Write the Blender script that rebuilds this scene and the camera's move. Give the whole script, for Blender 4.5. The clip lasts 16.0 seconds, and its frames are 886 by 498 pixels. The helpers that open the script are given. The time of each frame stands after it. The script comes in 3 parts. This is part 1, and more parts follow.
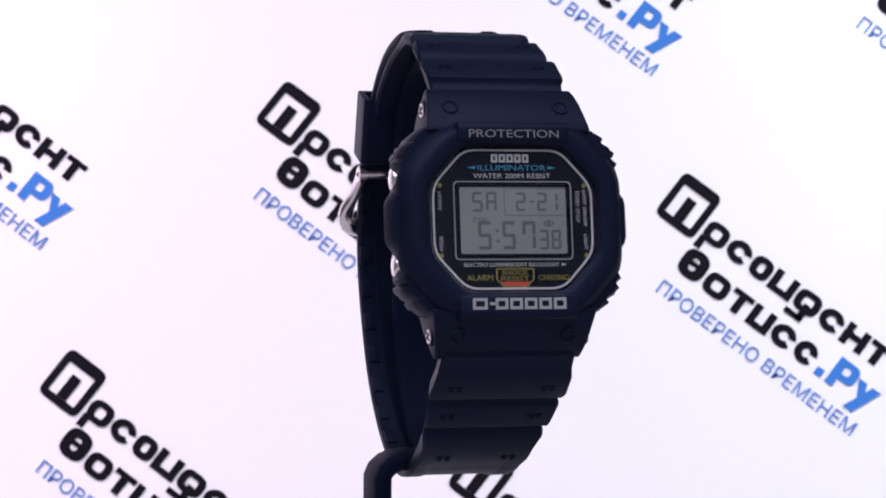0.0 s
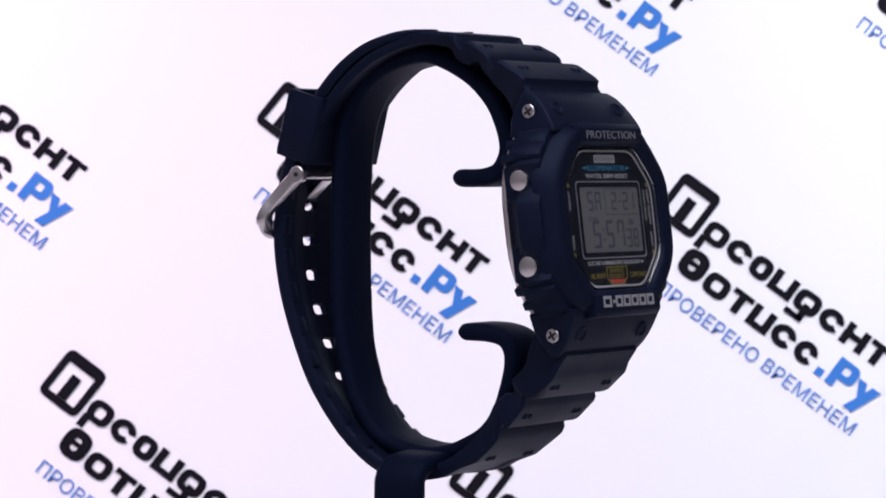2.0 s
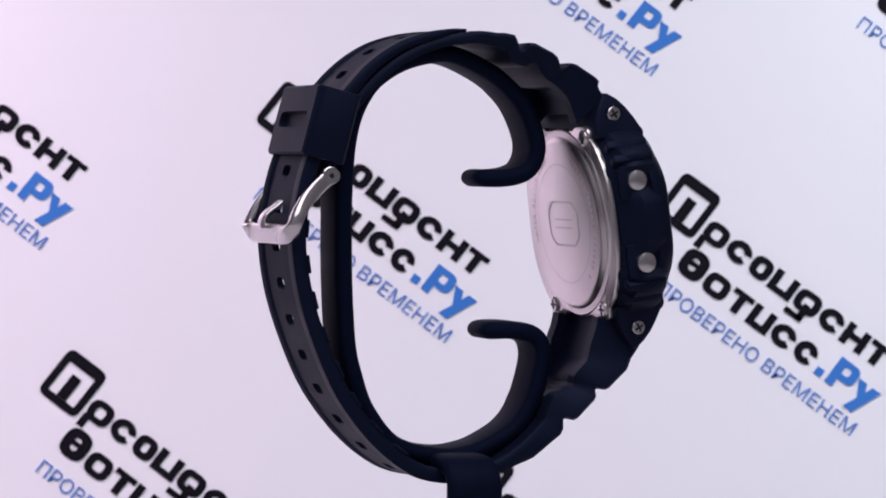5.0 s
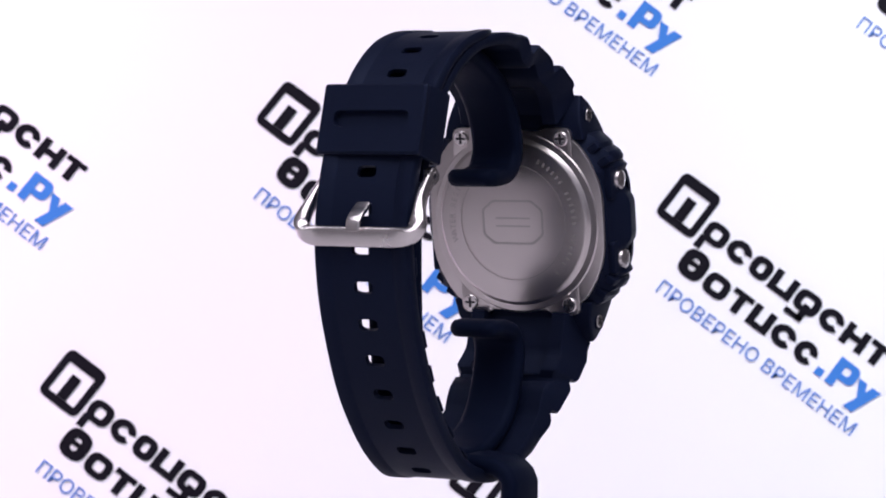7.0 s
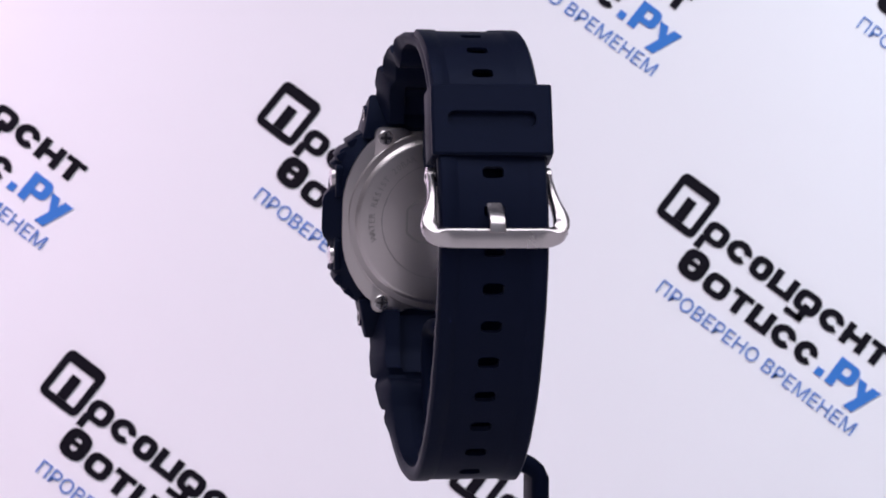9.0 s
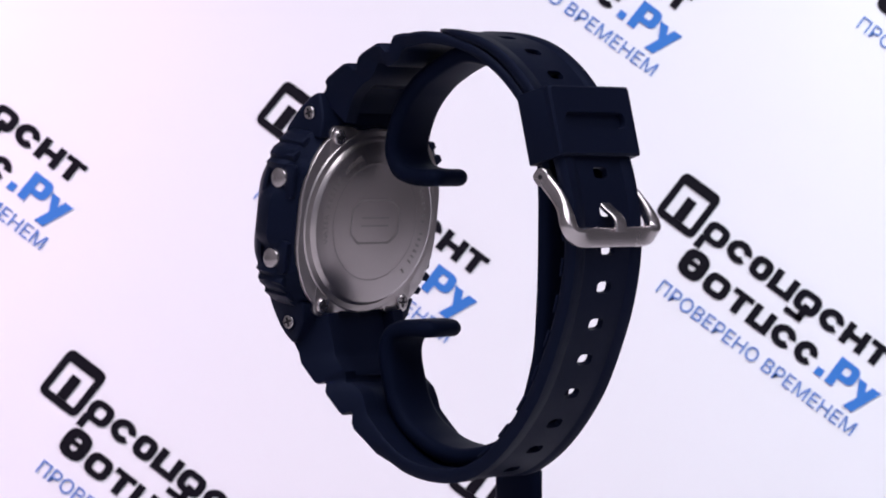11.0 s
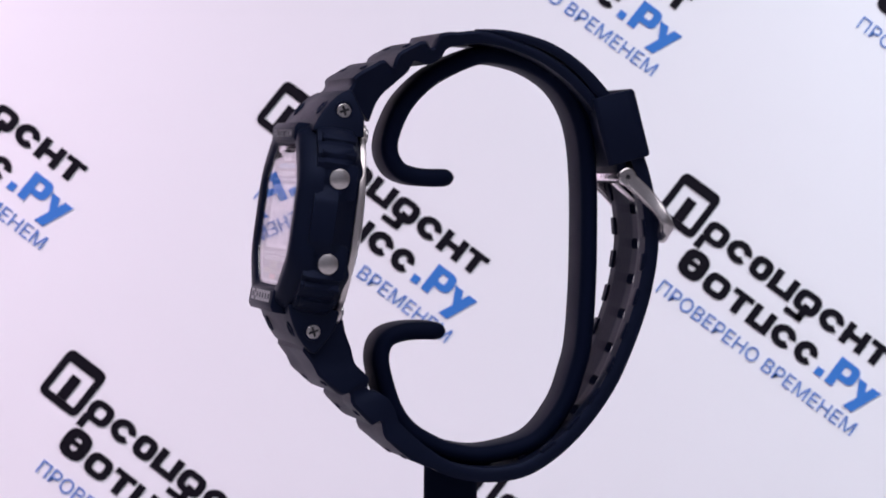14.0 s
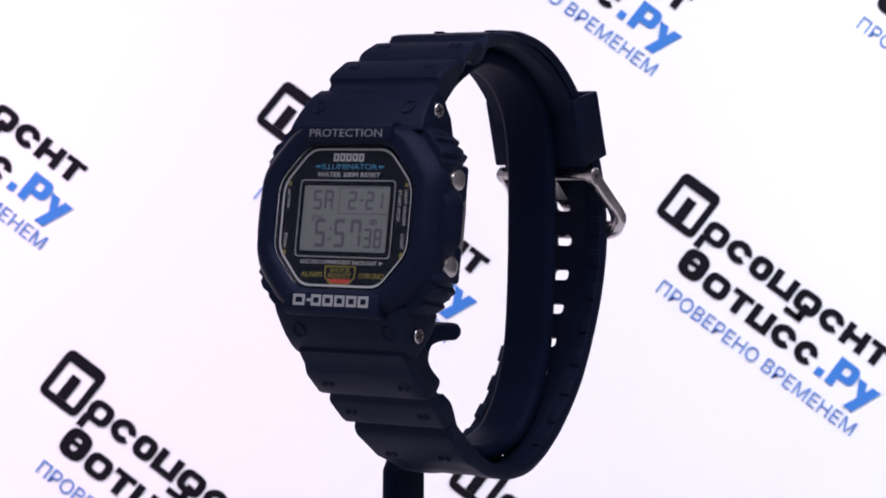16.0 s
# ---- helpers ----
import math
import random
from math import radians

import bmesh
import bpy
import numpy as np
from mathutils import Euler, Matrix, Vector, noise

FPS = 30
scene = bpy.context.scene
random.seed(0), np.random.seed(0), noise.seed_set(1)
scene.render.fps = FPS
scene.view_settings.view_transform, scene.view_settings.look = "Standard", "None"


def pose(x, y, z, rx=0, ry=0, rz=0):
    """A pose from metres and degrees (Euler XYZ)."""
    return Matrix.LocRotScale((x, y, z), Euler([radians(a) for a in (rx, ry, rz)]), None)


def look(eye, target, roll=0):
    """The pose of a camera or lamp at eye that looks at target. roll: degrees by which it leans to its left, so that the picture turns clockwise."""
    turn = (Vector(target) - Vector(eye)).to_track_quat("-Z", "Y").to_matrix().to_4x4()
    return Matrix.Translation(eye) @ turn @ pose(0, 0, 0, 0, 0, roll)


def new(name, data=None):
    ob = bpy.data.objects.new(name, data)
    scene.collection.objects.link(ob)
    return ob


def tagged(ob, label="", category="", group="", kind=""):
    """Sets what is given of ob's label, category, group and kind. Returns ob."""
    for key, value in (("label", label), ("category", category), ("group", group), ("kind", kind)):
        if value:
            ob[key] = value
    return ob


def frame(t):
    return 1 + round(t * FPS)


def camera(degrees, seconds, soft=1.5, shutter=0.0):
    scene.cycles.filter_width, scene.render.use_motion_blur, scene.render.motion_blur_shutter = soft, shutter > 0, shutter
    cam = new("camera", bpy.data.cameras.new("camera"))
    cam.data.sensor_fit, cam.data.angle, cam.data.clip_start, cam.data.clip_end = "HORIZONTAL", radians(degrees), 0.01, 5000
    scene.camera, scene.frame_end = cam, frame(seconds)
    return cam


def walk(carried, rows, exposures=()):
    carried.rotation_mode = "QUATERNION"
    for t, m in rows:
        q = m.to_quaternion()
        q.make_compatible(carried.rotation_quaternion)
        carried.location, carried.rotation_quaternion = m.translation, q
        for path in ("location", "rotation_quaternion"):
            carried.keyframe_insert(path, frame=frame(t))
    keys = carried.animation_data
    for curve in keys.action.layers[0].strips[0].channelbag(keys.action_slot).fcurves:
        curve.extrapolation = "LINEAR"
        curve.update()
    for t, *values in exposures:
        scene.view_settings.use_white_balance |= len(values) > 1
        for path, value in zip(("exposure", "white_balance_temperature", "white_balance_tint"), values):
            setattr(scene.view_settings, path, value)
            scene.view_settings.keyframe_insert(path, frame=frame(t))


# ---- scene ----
# camera: a still tele lens before a turning watch stand
cam = camera(17.19, 16.0, soft=1.9)
cam.data.dof.use_dof, cam.data.dof.focus_distance, cam.data.dof.aperture_fstop = True, 0.525, 150.0
EYE = look((-0.002725, -0.52975, 0.01119), (-0.002725, 0.0, -0.00517), 0.345)
walk(cam, [(0, EYE), (16, EYE)], exposures=[(0.0, 0.0), (1.0, 0.06), (1.7, 0.02), (2.5, -0.16), (3.0, -0.38), (3.5, -0.55), (4.2, -0.6), (6.3, 0.0), (7.2, 0.04), (7.5, 0.01), (8.0, -0.17), (8.5, -0.38), (9.0, -0.33), (11.3, -0.13), (12.0, -0.28), (12.5, -0.39), (13.3, -0.52), (14.0, -0.37), (14.5, -0.26), (15.0, -0.16), (15.5, -0.03), (16.0, 0.04)])

# ---- light ----
world = bpy.data.worlds.new("world")
scene.world = world
world.use_nodes = True
world.node_tree.nodes["Background"].inputs[0].default_value = (0.9, 0.85, 0.95, 1)
world.node_tree.nodes["Background"].inputs[1].default_value = 0.12


def softbox(name, eye, target, size, power, color, spread=180):
    data = bpy.data.lights.new(name, "AREA")
    data.shape, data.size, data.size_y = "RECTANGLE", size[0], size[1]
    data.energy, data.color, data.spread = power, color, radians(spread)
    ob = new(name, data)
    ob.matrix_world = look(eye, target)
    return ob


softbox("lamp_pink", (-0.46, 0.42, 0.54), (-0.33, 0.62, 0.0), (0.26, 0.20), 1.80, (1.0, 0.75, 1.0), 90)
softbox("lamp_cool", (0.46, 0.42, 0.54), (0.28, 0.62, 0.0), (0.26, 0.20), 1.52, (0.80, 0.87, 1.0), 90)
# added fill, out of sight: broad soft light on the watch from above
softbox("overhead_fill", (0.0, -0.95, 1.55), (0.0, -0.95, 0.0), (2.8, 1.6), 33, (0.95, 0.93, 1.0))


# ---- materials ----
def material(name, color, rough=0.5, metal=0.0, grain=0.0, scale=900.0, vary=0.12, spec=0.5, sheen=(1, 1, 1)):
    """A plain surface with fine relief and a slow change of tone and gloss."""
    m = bpy.data.materials.new(name)
    m.use_nodes = True
    t = m.node_tree
    b = t.nodes["Principled BSDF"]
    b.inputs["Specular Tint"].default_value = (*sheen, 1)
    b.inputs["Metallic"].default_value = metal
    b.inputs["Specular IOR Level"].default_value = spec
    tc = t.nodes.new("ShaderNodeTexCoord")
    slow = t.nodes.new("ShaderNodeTexNoise")
    slow.inputs["Scale"].default_value = scale * 0.12
    slow.inputs["Detail"].default_value = 4
    fine = t.nodes.new("ShaderNodeTexNoise")
    fine.inputs["Scale"].default_value = scale * 3
    for n in (slow, fine):
        t.links.new(tc.outputs["Object"], n.inputs["Vector"])
    mix = t.nodes.new("ShaderNodeMix")
    mix.data_type = "RGBA"
    mix.inputs["A"].default_value = (*[c * (1 - vary) for c in color], 1)
    mix.inputs["B"].default_value = (*[min(1, c * (1 + vary)) for c in color], 1)
    t.links.new(slow.outputs["Fac"], mix.inputs["Factor"])
    t.links.new(mix.outputs["Result"], b.inputs["Base Color"])
    mr = t.nodes.new("ShaderNodeMapRange")
    mr.inputs["To Min"].default_value, mr.inputs["To Max"].default_value = rough * 0.82, min(1, rough * 1.18)
    t.links.new(slow.outputs["Fac"], mr.inputs["Value"])
    t.links.new(mr.outputs["Result"], b.inputs["Roughness"])
    if grain:
        bump = t.nodes.new("ShaderNodeBump")
        bump.inputs["Strength"].default_value = grain
        bump.inputs["Distance"].default_value = 0.0001
        t.links.new(fine.outputs["Fac"], bump.inputs["Height"])
        t.links.new(bump.outputs["Normal"], b.inputs["Normal"])
    return m


RUBBER = material("black_resin", (0.0056, 0.0086, 0.0265), 0.53, grain=0.30, spec=0.26, sheen=(0.50, 0.60, 1.0))
STAND = material("stand_plastic", (0.0050, 0.0080, 0.0250), 0.60, grain=0.10, spec=0.11, sheen=(0.46, 0.58, 1.0))
STEEL = material("polished_steel", (0.95, 0.88, 0.89), 0.26, 1.0, grain=0.05, vary=0.05)
BRUSHED = material("brushed_steel", (0.90, 0.82, 0.82), 0.30, 1.0, grain=0.12, vary=0.06)
ENGRAVED = material("engraving", (0.70, 0.65, 0.64), 0.40, 1.0)
DARKSLOT = material("screw_slot", (0.04, 0.04, 0.05), 0.5, 0.6)
DIAL = material("dial_black", (0.003, 0.0045, 0.012), 0.45, spec=0.06)
LCD = material("lcd_grey", (0.37, 0.385, 0.405), 0.34, 0.8, vary=0.04)
SEGMENT = material("lcd_segment", (0.19, 0.20, 0.245), 0.34, 0.8)
PRINT_DIM = material("dim_silver_print", (0.24, 0.24, 0.28), 0.45)
SILVER = material("silver_print", (0.42, 0.42, 0.46), 0.4)
WHITE = material("white_print", (0.40, 0.40, 0.44), 0.5)
TEAL = material("teal_print", (0.02, 0.19, 0.36), 0.5)
YELLOW = material("yellow_print", (0.20, 0.165, 0.03), 0.5)
RED = material("red_print", (0.45, 0.04, 0.03), 0.5)
PAPER = material("banner_paper", (0.84, 0.83, 0.85), 0.6, grain=0.05, scale=60, vary=0.01)
INK = material("black_ink", (0.006, 0.005, 0.009), 0.7, scale=200, spec=0.08)
BLUE = material("blue_ink", (0.045, 0.19, 0.56), 0.6, scale=200, spec=0.15)
BLUE_PALE = material("pale_blue_ink", (0.11, 0.22, 0.54), 0.6, scale=200, spec=0.15)
# tones of the unseen walls, each set by what the watch should reflect
GREY_WALL = material("grey_wall", (0.28, 0.265, 0.28), 0.8, scale=20, vary=0.03)
DIM_WALL = material("dim_wall", (0.22, 0.21, 0.225), 0.8, scale=20, vary=0.04)
WALL = material("pale_wall", (0.55, 0.58, 0.66), 0.8, scale=20, vary=0.04)
SOUTH_WALL = material("mid_grey_wall", (0.30, 0.31, 0.34), 0.8, scale=20, vary=0.04)
FLOOR = material("grey_floor", (0.50, 0.49, 0.50), 0.6, scale=20)
TABLE = material("pale_grey_table", (0.54, 0.52, 0.545), 0.4, scale=20, vary=0.03)
GLASS = bpy.data.materials.new("mineral_glass")
GLASS.use_nodes = True
_g = GLASS.node_tree.nodes["Principled BSDF"]
_g.inputs["Roughness"].default_value = 0.0
_g.inputs["Transmission Weight"].default_value = 1.0
_g.inputs["IOR"].default_value = 1.30
_g.inputs["Base Color"].default_value = (0.97, 0.97, 0.97, 1)

MM = Matrix.Scale(0.001, 4)
# the case leans back by 7.8 degrees: its own axes are right, up the dial, out of the dial
TILT = radians(7.8)
CASE = Matrix(((1, 0, 0, 0), (0, math.sin(TILT), -math.cos(TILT), -26.9),
               (0, math.cos(TILT), math.sin(TILT), 0.17), (0, 0, 0, 1)))


# ---- mesh helpers (millimetres) ----
def part(name, bm, mat, parent, label="", at=None, smooth=35):
    """Links a bmesh in millimetres as one mesh object under a thing or a part."""
    if at is not None:
        bm.transform(at)
    bm.transform(MM)
    bmesh.ops.recalc_face_normals(bm, faces=bm.faces)
    me = bpy.data.meshes.new(name)
    bm.to_mesh(me)
    bm.free()
    return mesh_part(name, me, mat, parent, label, smooth)


def mesh_part(name, me, mat, parent, label="", smooth=35):
    if not me.materials:
        me.materials.append(mat)
        if smooth:
            me.shade_smooth()
            me.set_sharp_from_angle(angle=radians(smooth))
    ob = new(name, me)
    ob.parent = parent
    if label:
        tagged(ob, label)
    return ob


def loft(loops, cap0=True, cap1=True, closed=False, bm=None):
    """Faces between loops of equal length."""
    bm = bm or bmesh.new()
    vs = [[bm.verts.new(p) for p in l] for l in loops]
    n = len(vs[0])
    pairs = list(zip(vs, vs[1:])) + ([(vs[-1], vs[0])] if closed else [])
    for p, q in pairs:
        for k in range(n):
            bm.faces.new((p[k], p[(k + 1) % n], q[(k + 1) % n], q[k]))
    if not closed:
        if cap0:
            bm.faces.new(vs[0])
        if cap1:
            bm.faces.new(vs[-1])
    return bm


def bevel(bm, w, seg=2, angle=30):
    bmesh.ops.recalc_face_normals(bm, faces=bm.faces)
    es = [e for e in bm.edges if len(e.link_faces) == 2 and e.calc_face_angle(0) > radians(angle)]
    bmesh.ops.bevel(bm, geom=es, offset=w, segments=seg, profile=0.5, affect="EDGES", clamp_overlap=True)
    return bm


def prism(outline, z0, z1, w=0.0, seg=2):
    """A flat outline in the first two axes, raised along the third."""
    bm = loft([[(x, y, z0) for x, y in outline], [(x, y, z1) for x, y in outline]])
    return bevel(bm, w, seg) if w else bm


def across(profile, hw0, hw1=None, w=0.3):
    """A profile in the second and third axes, as wide as twice hw along the first."""
    bm = loft([[(-hw0, p, q) for p, q in profile], [(hw0, p, q) for p, q in profile]])
    return bevel(bm, w) if w else bm


def box(x0, x1, y0, y1, z0, z1, w=0.0):
    return prism([(x0, y0), (x1, y0), (x1, y1), (x0, y1)], z0, z1, w)


def merge(*bms):
    """One bmesh out of several pieces of one part."""
    out = bmesh.new()
    for b in bms:
        me = bpy.data.meshes.new("tmp")
        b.to_mesh(me)
        b.free()
        out.from_mesh(me)
        bpy.data.meshes.remove(me)
    return out


def ring(r, z, n=40, cx=0.0, cy=0.0):
    return [(cx + r * math.cos(2 * math.pi * k / n), cy + r * math.sin(2 * math.pi * k / n), z) for k in range(n)]


def lathe(steps, n=40, cx=0.0, cy=0.0):
    """A turned solid about the third axis out of (radius, height) steps."""
    return loft([ring(r, z, n, cx, cy) for r, z in steps])


def rounded(points, r, n=4):
    """A closed outline with its corners rounded."""
    out = []
    m = len(points)
    for k in range(m):
        p, a, b = Vector(points[k]), Vector(points[k - 1]), Vector(points[(k + 1) % m])
        rr = min(r, (a - p).length * 0.45, (b - p).length * 0.45)
        s, e = p + (a - p).normalized() * rr, p + (b - p).normalized() * rr
        for j in range(n + 1):
            f = j / n
            out.append(tuple(s * (1 - f) ** 2 + p * 2 * f * (1 - f) + e * f * f))
    return out


def octagon(hw, hh, kx, ky, r=1.2):
    """Corners at (hw, ky) and (kx, hh), four times, rounded."""
    pts = [(hw, -ky), (hw, ky), (kx, hh), (-kx, hh), (-hw, ky), (-hw, -ky), (-kx, -hh), (kx, -hh)]
    return rounded(pts, r)


def frame_ring(outer, inner, z0, z1):
    """A flat frame between two outlines of equal length."""
    return loft([[(x, y, z0) for x, y in outer], [(x, y, z1) for x, y in outer],
                 [(x, y, z1) for x, y in inner], [(x, y, z0) for x, y in inner]], closed=True)


def curve(points, step=1.0):
    """Points at even steps on a smooth line through the given ones."""
    ps = [Vector(p) for p in points]
    ps = [ps[0] * 2 - ps[1]] + ps + [ps[-1] * 2 - ps[-2]]
    dense = []
    for a, b, c, d in zip(ps, ps[1:], ps[2:], ps[3:]):
        for j in range(24):
            t = j / 24
            dense.append(0.5 * ((2 * b) + (c - a) * t + (2 * a - 5 * b + 4 * c - d) * t * t + (3 * b - a - 3 * c + d) * t ** 3))
    dense.append(ps[-2])
    s = [0.0]
    for p, q in zip(dense, dense[1:]):
        s.append(s[-1] + (q - p).length)

    def at(x):
        x = min(max(x, 0), s[-1])
        k = int(np.searchsorted(s, x))
        k = min(max(k, 1), len(s) - 1)
        f = (x - s[k - 1]) / max(1e-9, s[k] - s[k - 1])
        return dense[k - 1].lerp(dense[k], f)
    return at, s[-1]


def sweep(points, wides, width, thick, taper=None, step=0.8, rim=0.45):
    """A band of rounded section along a line; wides: the direction of its width at each point."""
    at, length = curve(points, step)
    dirs, _ = curve(wides, step)
    n = max(8, int(length / step))
    loops = []
    for k in range(n + 1):
        s = length * k / n
        p = at(s)
        d = (at(s + 0.05) - at(s - 0.05)).normalized()
        f = k / n * (len(wides) - 1)
        j = min(int(f), len(wides) - 2)
        w = Vector(wides[j]).lerp(Vector(wides[j + 1]), f - j)
        w = (w - d * w.dot(d)).normalized()
        nrm = d.cross(w)
        sc = taper(k / n) if taper else (1, 1)
        hw, ht = width / 2 * sc[0], thick / 2 * sc[1]
        r = rim * thick
        sec = []
        for a, b in ((1, 1), (-1, 1), (-1, -1), (1, -1)):
            c0, c1 = a * max(hw - r, 0), b * max(ht - r * sc[1], 0)
            q0 = {(1, 1): 0, (-1, 1): 90, (-1, -1): 180, (1, -1): 270}[(a, b)]
            for g in range(0, 91, 30):
                u = radians(q0 + g)
                sec.append(p + w * (c0 + r * math.cos(u)) + nrm * (c1 + r * sc[1] * math.sin(u)))
        loops.append(sec)
    return loft(loops)


def letters(text, height, width=None, align="CENTER", depth=0.06):
    """Raised writing in the built-in font, flat in the first two axes, centred; millimetres."""
    data = bpy.data.curves.new("tmp", "FONT")
    data.body, data.size, data.extrude = text, 10.0, 0.0
    data.resolution_u = 3
    ob = bpy.data.objects.new("tmp", data)
    me = bpy.data.meshes.new_from_object(ob)
    bm = bmesh.new()
    bm.from_mesh(me)
    bpy.data.objects.remove(ob)
    bpy.data.meshes.remove(me)
    xs, ys = [v.co.x for v in bm.verts], [v.co.y for v in bm.verts]
    sy = height / (max(ys) - min(ys))
    sx = width / (max(xs) - min(xs)) if width else sy
    cx = {"CENTER": (max(xs) + min(xs)) / 2, "LEFT": min(xs)}[align]
    cy = (max(ys) + min(ys)) / 2
    for v in bm.verts:
        v.co.x, v.co.y = (v.co.x - cx) * sx, (v.co.y - cy) * sy
    return thicken(bm, depth)


def thicken(bm, depth):
    bmesh.ops.recalc_face_normals(bm, faces=bm.faces)
    if sum(f.normal.z for f in bm.faces) < 0:
        bmesh.ops.reverse_faces(bm, faces=bm.faces)
    g = bmesh.ops.extrude_face_region(bm, geom=list(bm.faces))
    for v in g["geom"]:
        if isinstance(v, bmesh.types.BMVert):
            v.co.z += depth
    return bm


def moved(bm, x=0, y=0, z=0, turn=0):
    bm.transform(Matrix.Translation((x, y, z)) @ Matrix.Rotation(radians(turn), 4, "Z"))
    return bm


# ---- the room and the table ----
def slab(name, x0, x1, y0, y1, z0, z1, mat, label, category):
    bm = box(x0 * 1000, x1 * 1000, y0 * 1000, y1 * 1000, z0 * 1000, z1 * 1000)
    ob = part(name, bm, mat, None, smooth=0)
    return tagged(ob, label, category, kind="structure")


TABLE_Z = -0.200
slab("floor", -1.7, 1.7, -1.9, 1.3, -0.95, -0.90, FLOOR, "plain grey floor of the studio room", "floor")
slab("ceiling", -1.7, 1.7, -1.9, 1.3, 1.60, 1.65, WALL, "plain pale ceiling of the studio room", "ceiling")
# added walls, out of sight; they shape reflections in steel, display and glass
slab("wall_west", -1.75, -1.7, -1.9, 1.3, -0.90, 1.60, GREY_WALL, "unseen grey wall, toned for reflections in the watch", "wall")
slab("wall_east", 1.7, 1.75, -1.9, 1.3, -0.90, 1.60, DIM_WALL, "unseen wall, toned dark for reflections in the watch", "wall")
slab("wall_north", -1.7, 1.7, 1.3, 1.35, -0.90, 1.60, DIM_WALL, "unseen wall, toned dark for reflections in the watch", "wall")
slab("wall_south", -1.7, 1.7, -1.95, -1.9, -0.90, 1.60, SOUTH_WALL, "unseen mid-grey wall, toned down to clear the dial glass", "wall")


def make_table():
    table = tagged(new("table"), "plain pale grey table under the turning display stand", "table")
    table.location = (0, 0, -0.90)
    h = (TABLE_Z + 0.90) * 1000
    part("tabletop", box(-1250, 800, -900, 760, h - 30, h, 3), TABLE, table)
    for x in (-1210, 760):
        for y in (-860, 720):
            part("leg", box(x - 25, x + 25, y - 25, y + 25, 0, h - 30, 2), TABLE, table)
    return table


make_table()

# ---- the printed backdrop, leaning back a little behind the watch ----
BOARD = pose(-0.002725, 0.60970, -0.02399, 77.0, -0.27, 2.53)
backdrop = part("backdrop", box(-960, 480, -180, 430, -5, 0, 0.8), PAPER, None, smooth=0)
backdrop.matrix_world = BOARD
tagged(backdrop, "white printed backdrop panel with slanted repeated black and blue marks", "backdrop", kind="structure")


PRINT = 1.2955


def pieces(kind, s, w, h0, h1):
    """One plain bold shape: a ring, a ring with a gap, a pair of bars or a bar with a cap, in the line's own axes."""
    k, m = 0.345 * (h1 - h0), s + w / 2
    full = [(s, h0), (s + w, h0), (s + w, h1), (s, h1)]
    hole = [(s + k, h0 + k * 0.8), (s + w - k, h0 + k * 0.8), (s + w - k, h1 - k * 0.8), (s + k, h1 - k * 0.8)]
    if kind == "o":
        return [frame_ring(rounded(full, 0.45 * min(w, h1 - h0), 5), rounded(hole, 1.0, 5), 0, 0.3)]
    if kind == "c":
        cx, cy, rx, ry = m, (h0 + h1) / 2, w / 2, (h1 - h0) / 2
        turns = [radians(10 + 312 * g / 26) for g in range(27)]
        return [prism([(cx + rx * math.cos(a), cy + ry * math.sin(a)) for a in turns]
                      + [(cx + (rx - k) * math.cos(a), cy + (ry - k * 0.85) * math.sin(a)) for a in reversed(turns)], 0, 0.3)]
    if kind == "h":
        return [box(s, s + k, h0, h1, 0, 0.3), box(s + w - k, s + w, h0, h1, 0, 0.3),
                box(s + k, s + w - k, (h0 + h1) / 2 - k * 0.4, (h0 + h1) / 2 + k * 0.4, 0, 0.3)]
    if kind == "t":
        return [box(m - k / 2, m + k / 2, h0, h1 - k * 0.7, 0, 0.3), box(s, s + w, h1 - k * 0.7, h1, 0, 0.3)]
    if kind == "u":
        return [box(s, s + k, h0, h1, 0, 0.3), box(s + w - k, s + w, h0, h1, 0, 0.3), box(s + k, s + w - k, h0, h0 + k * 0.8, 0, 0.3)]
    return [prism(full, 0, 0.3)]


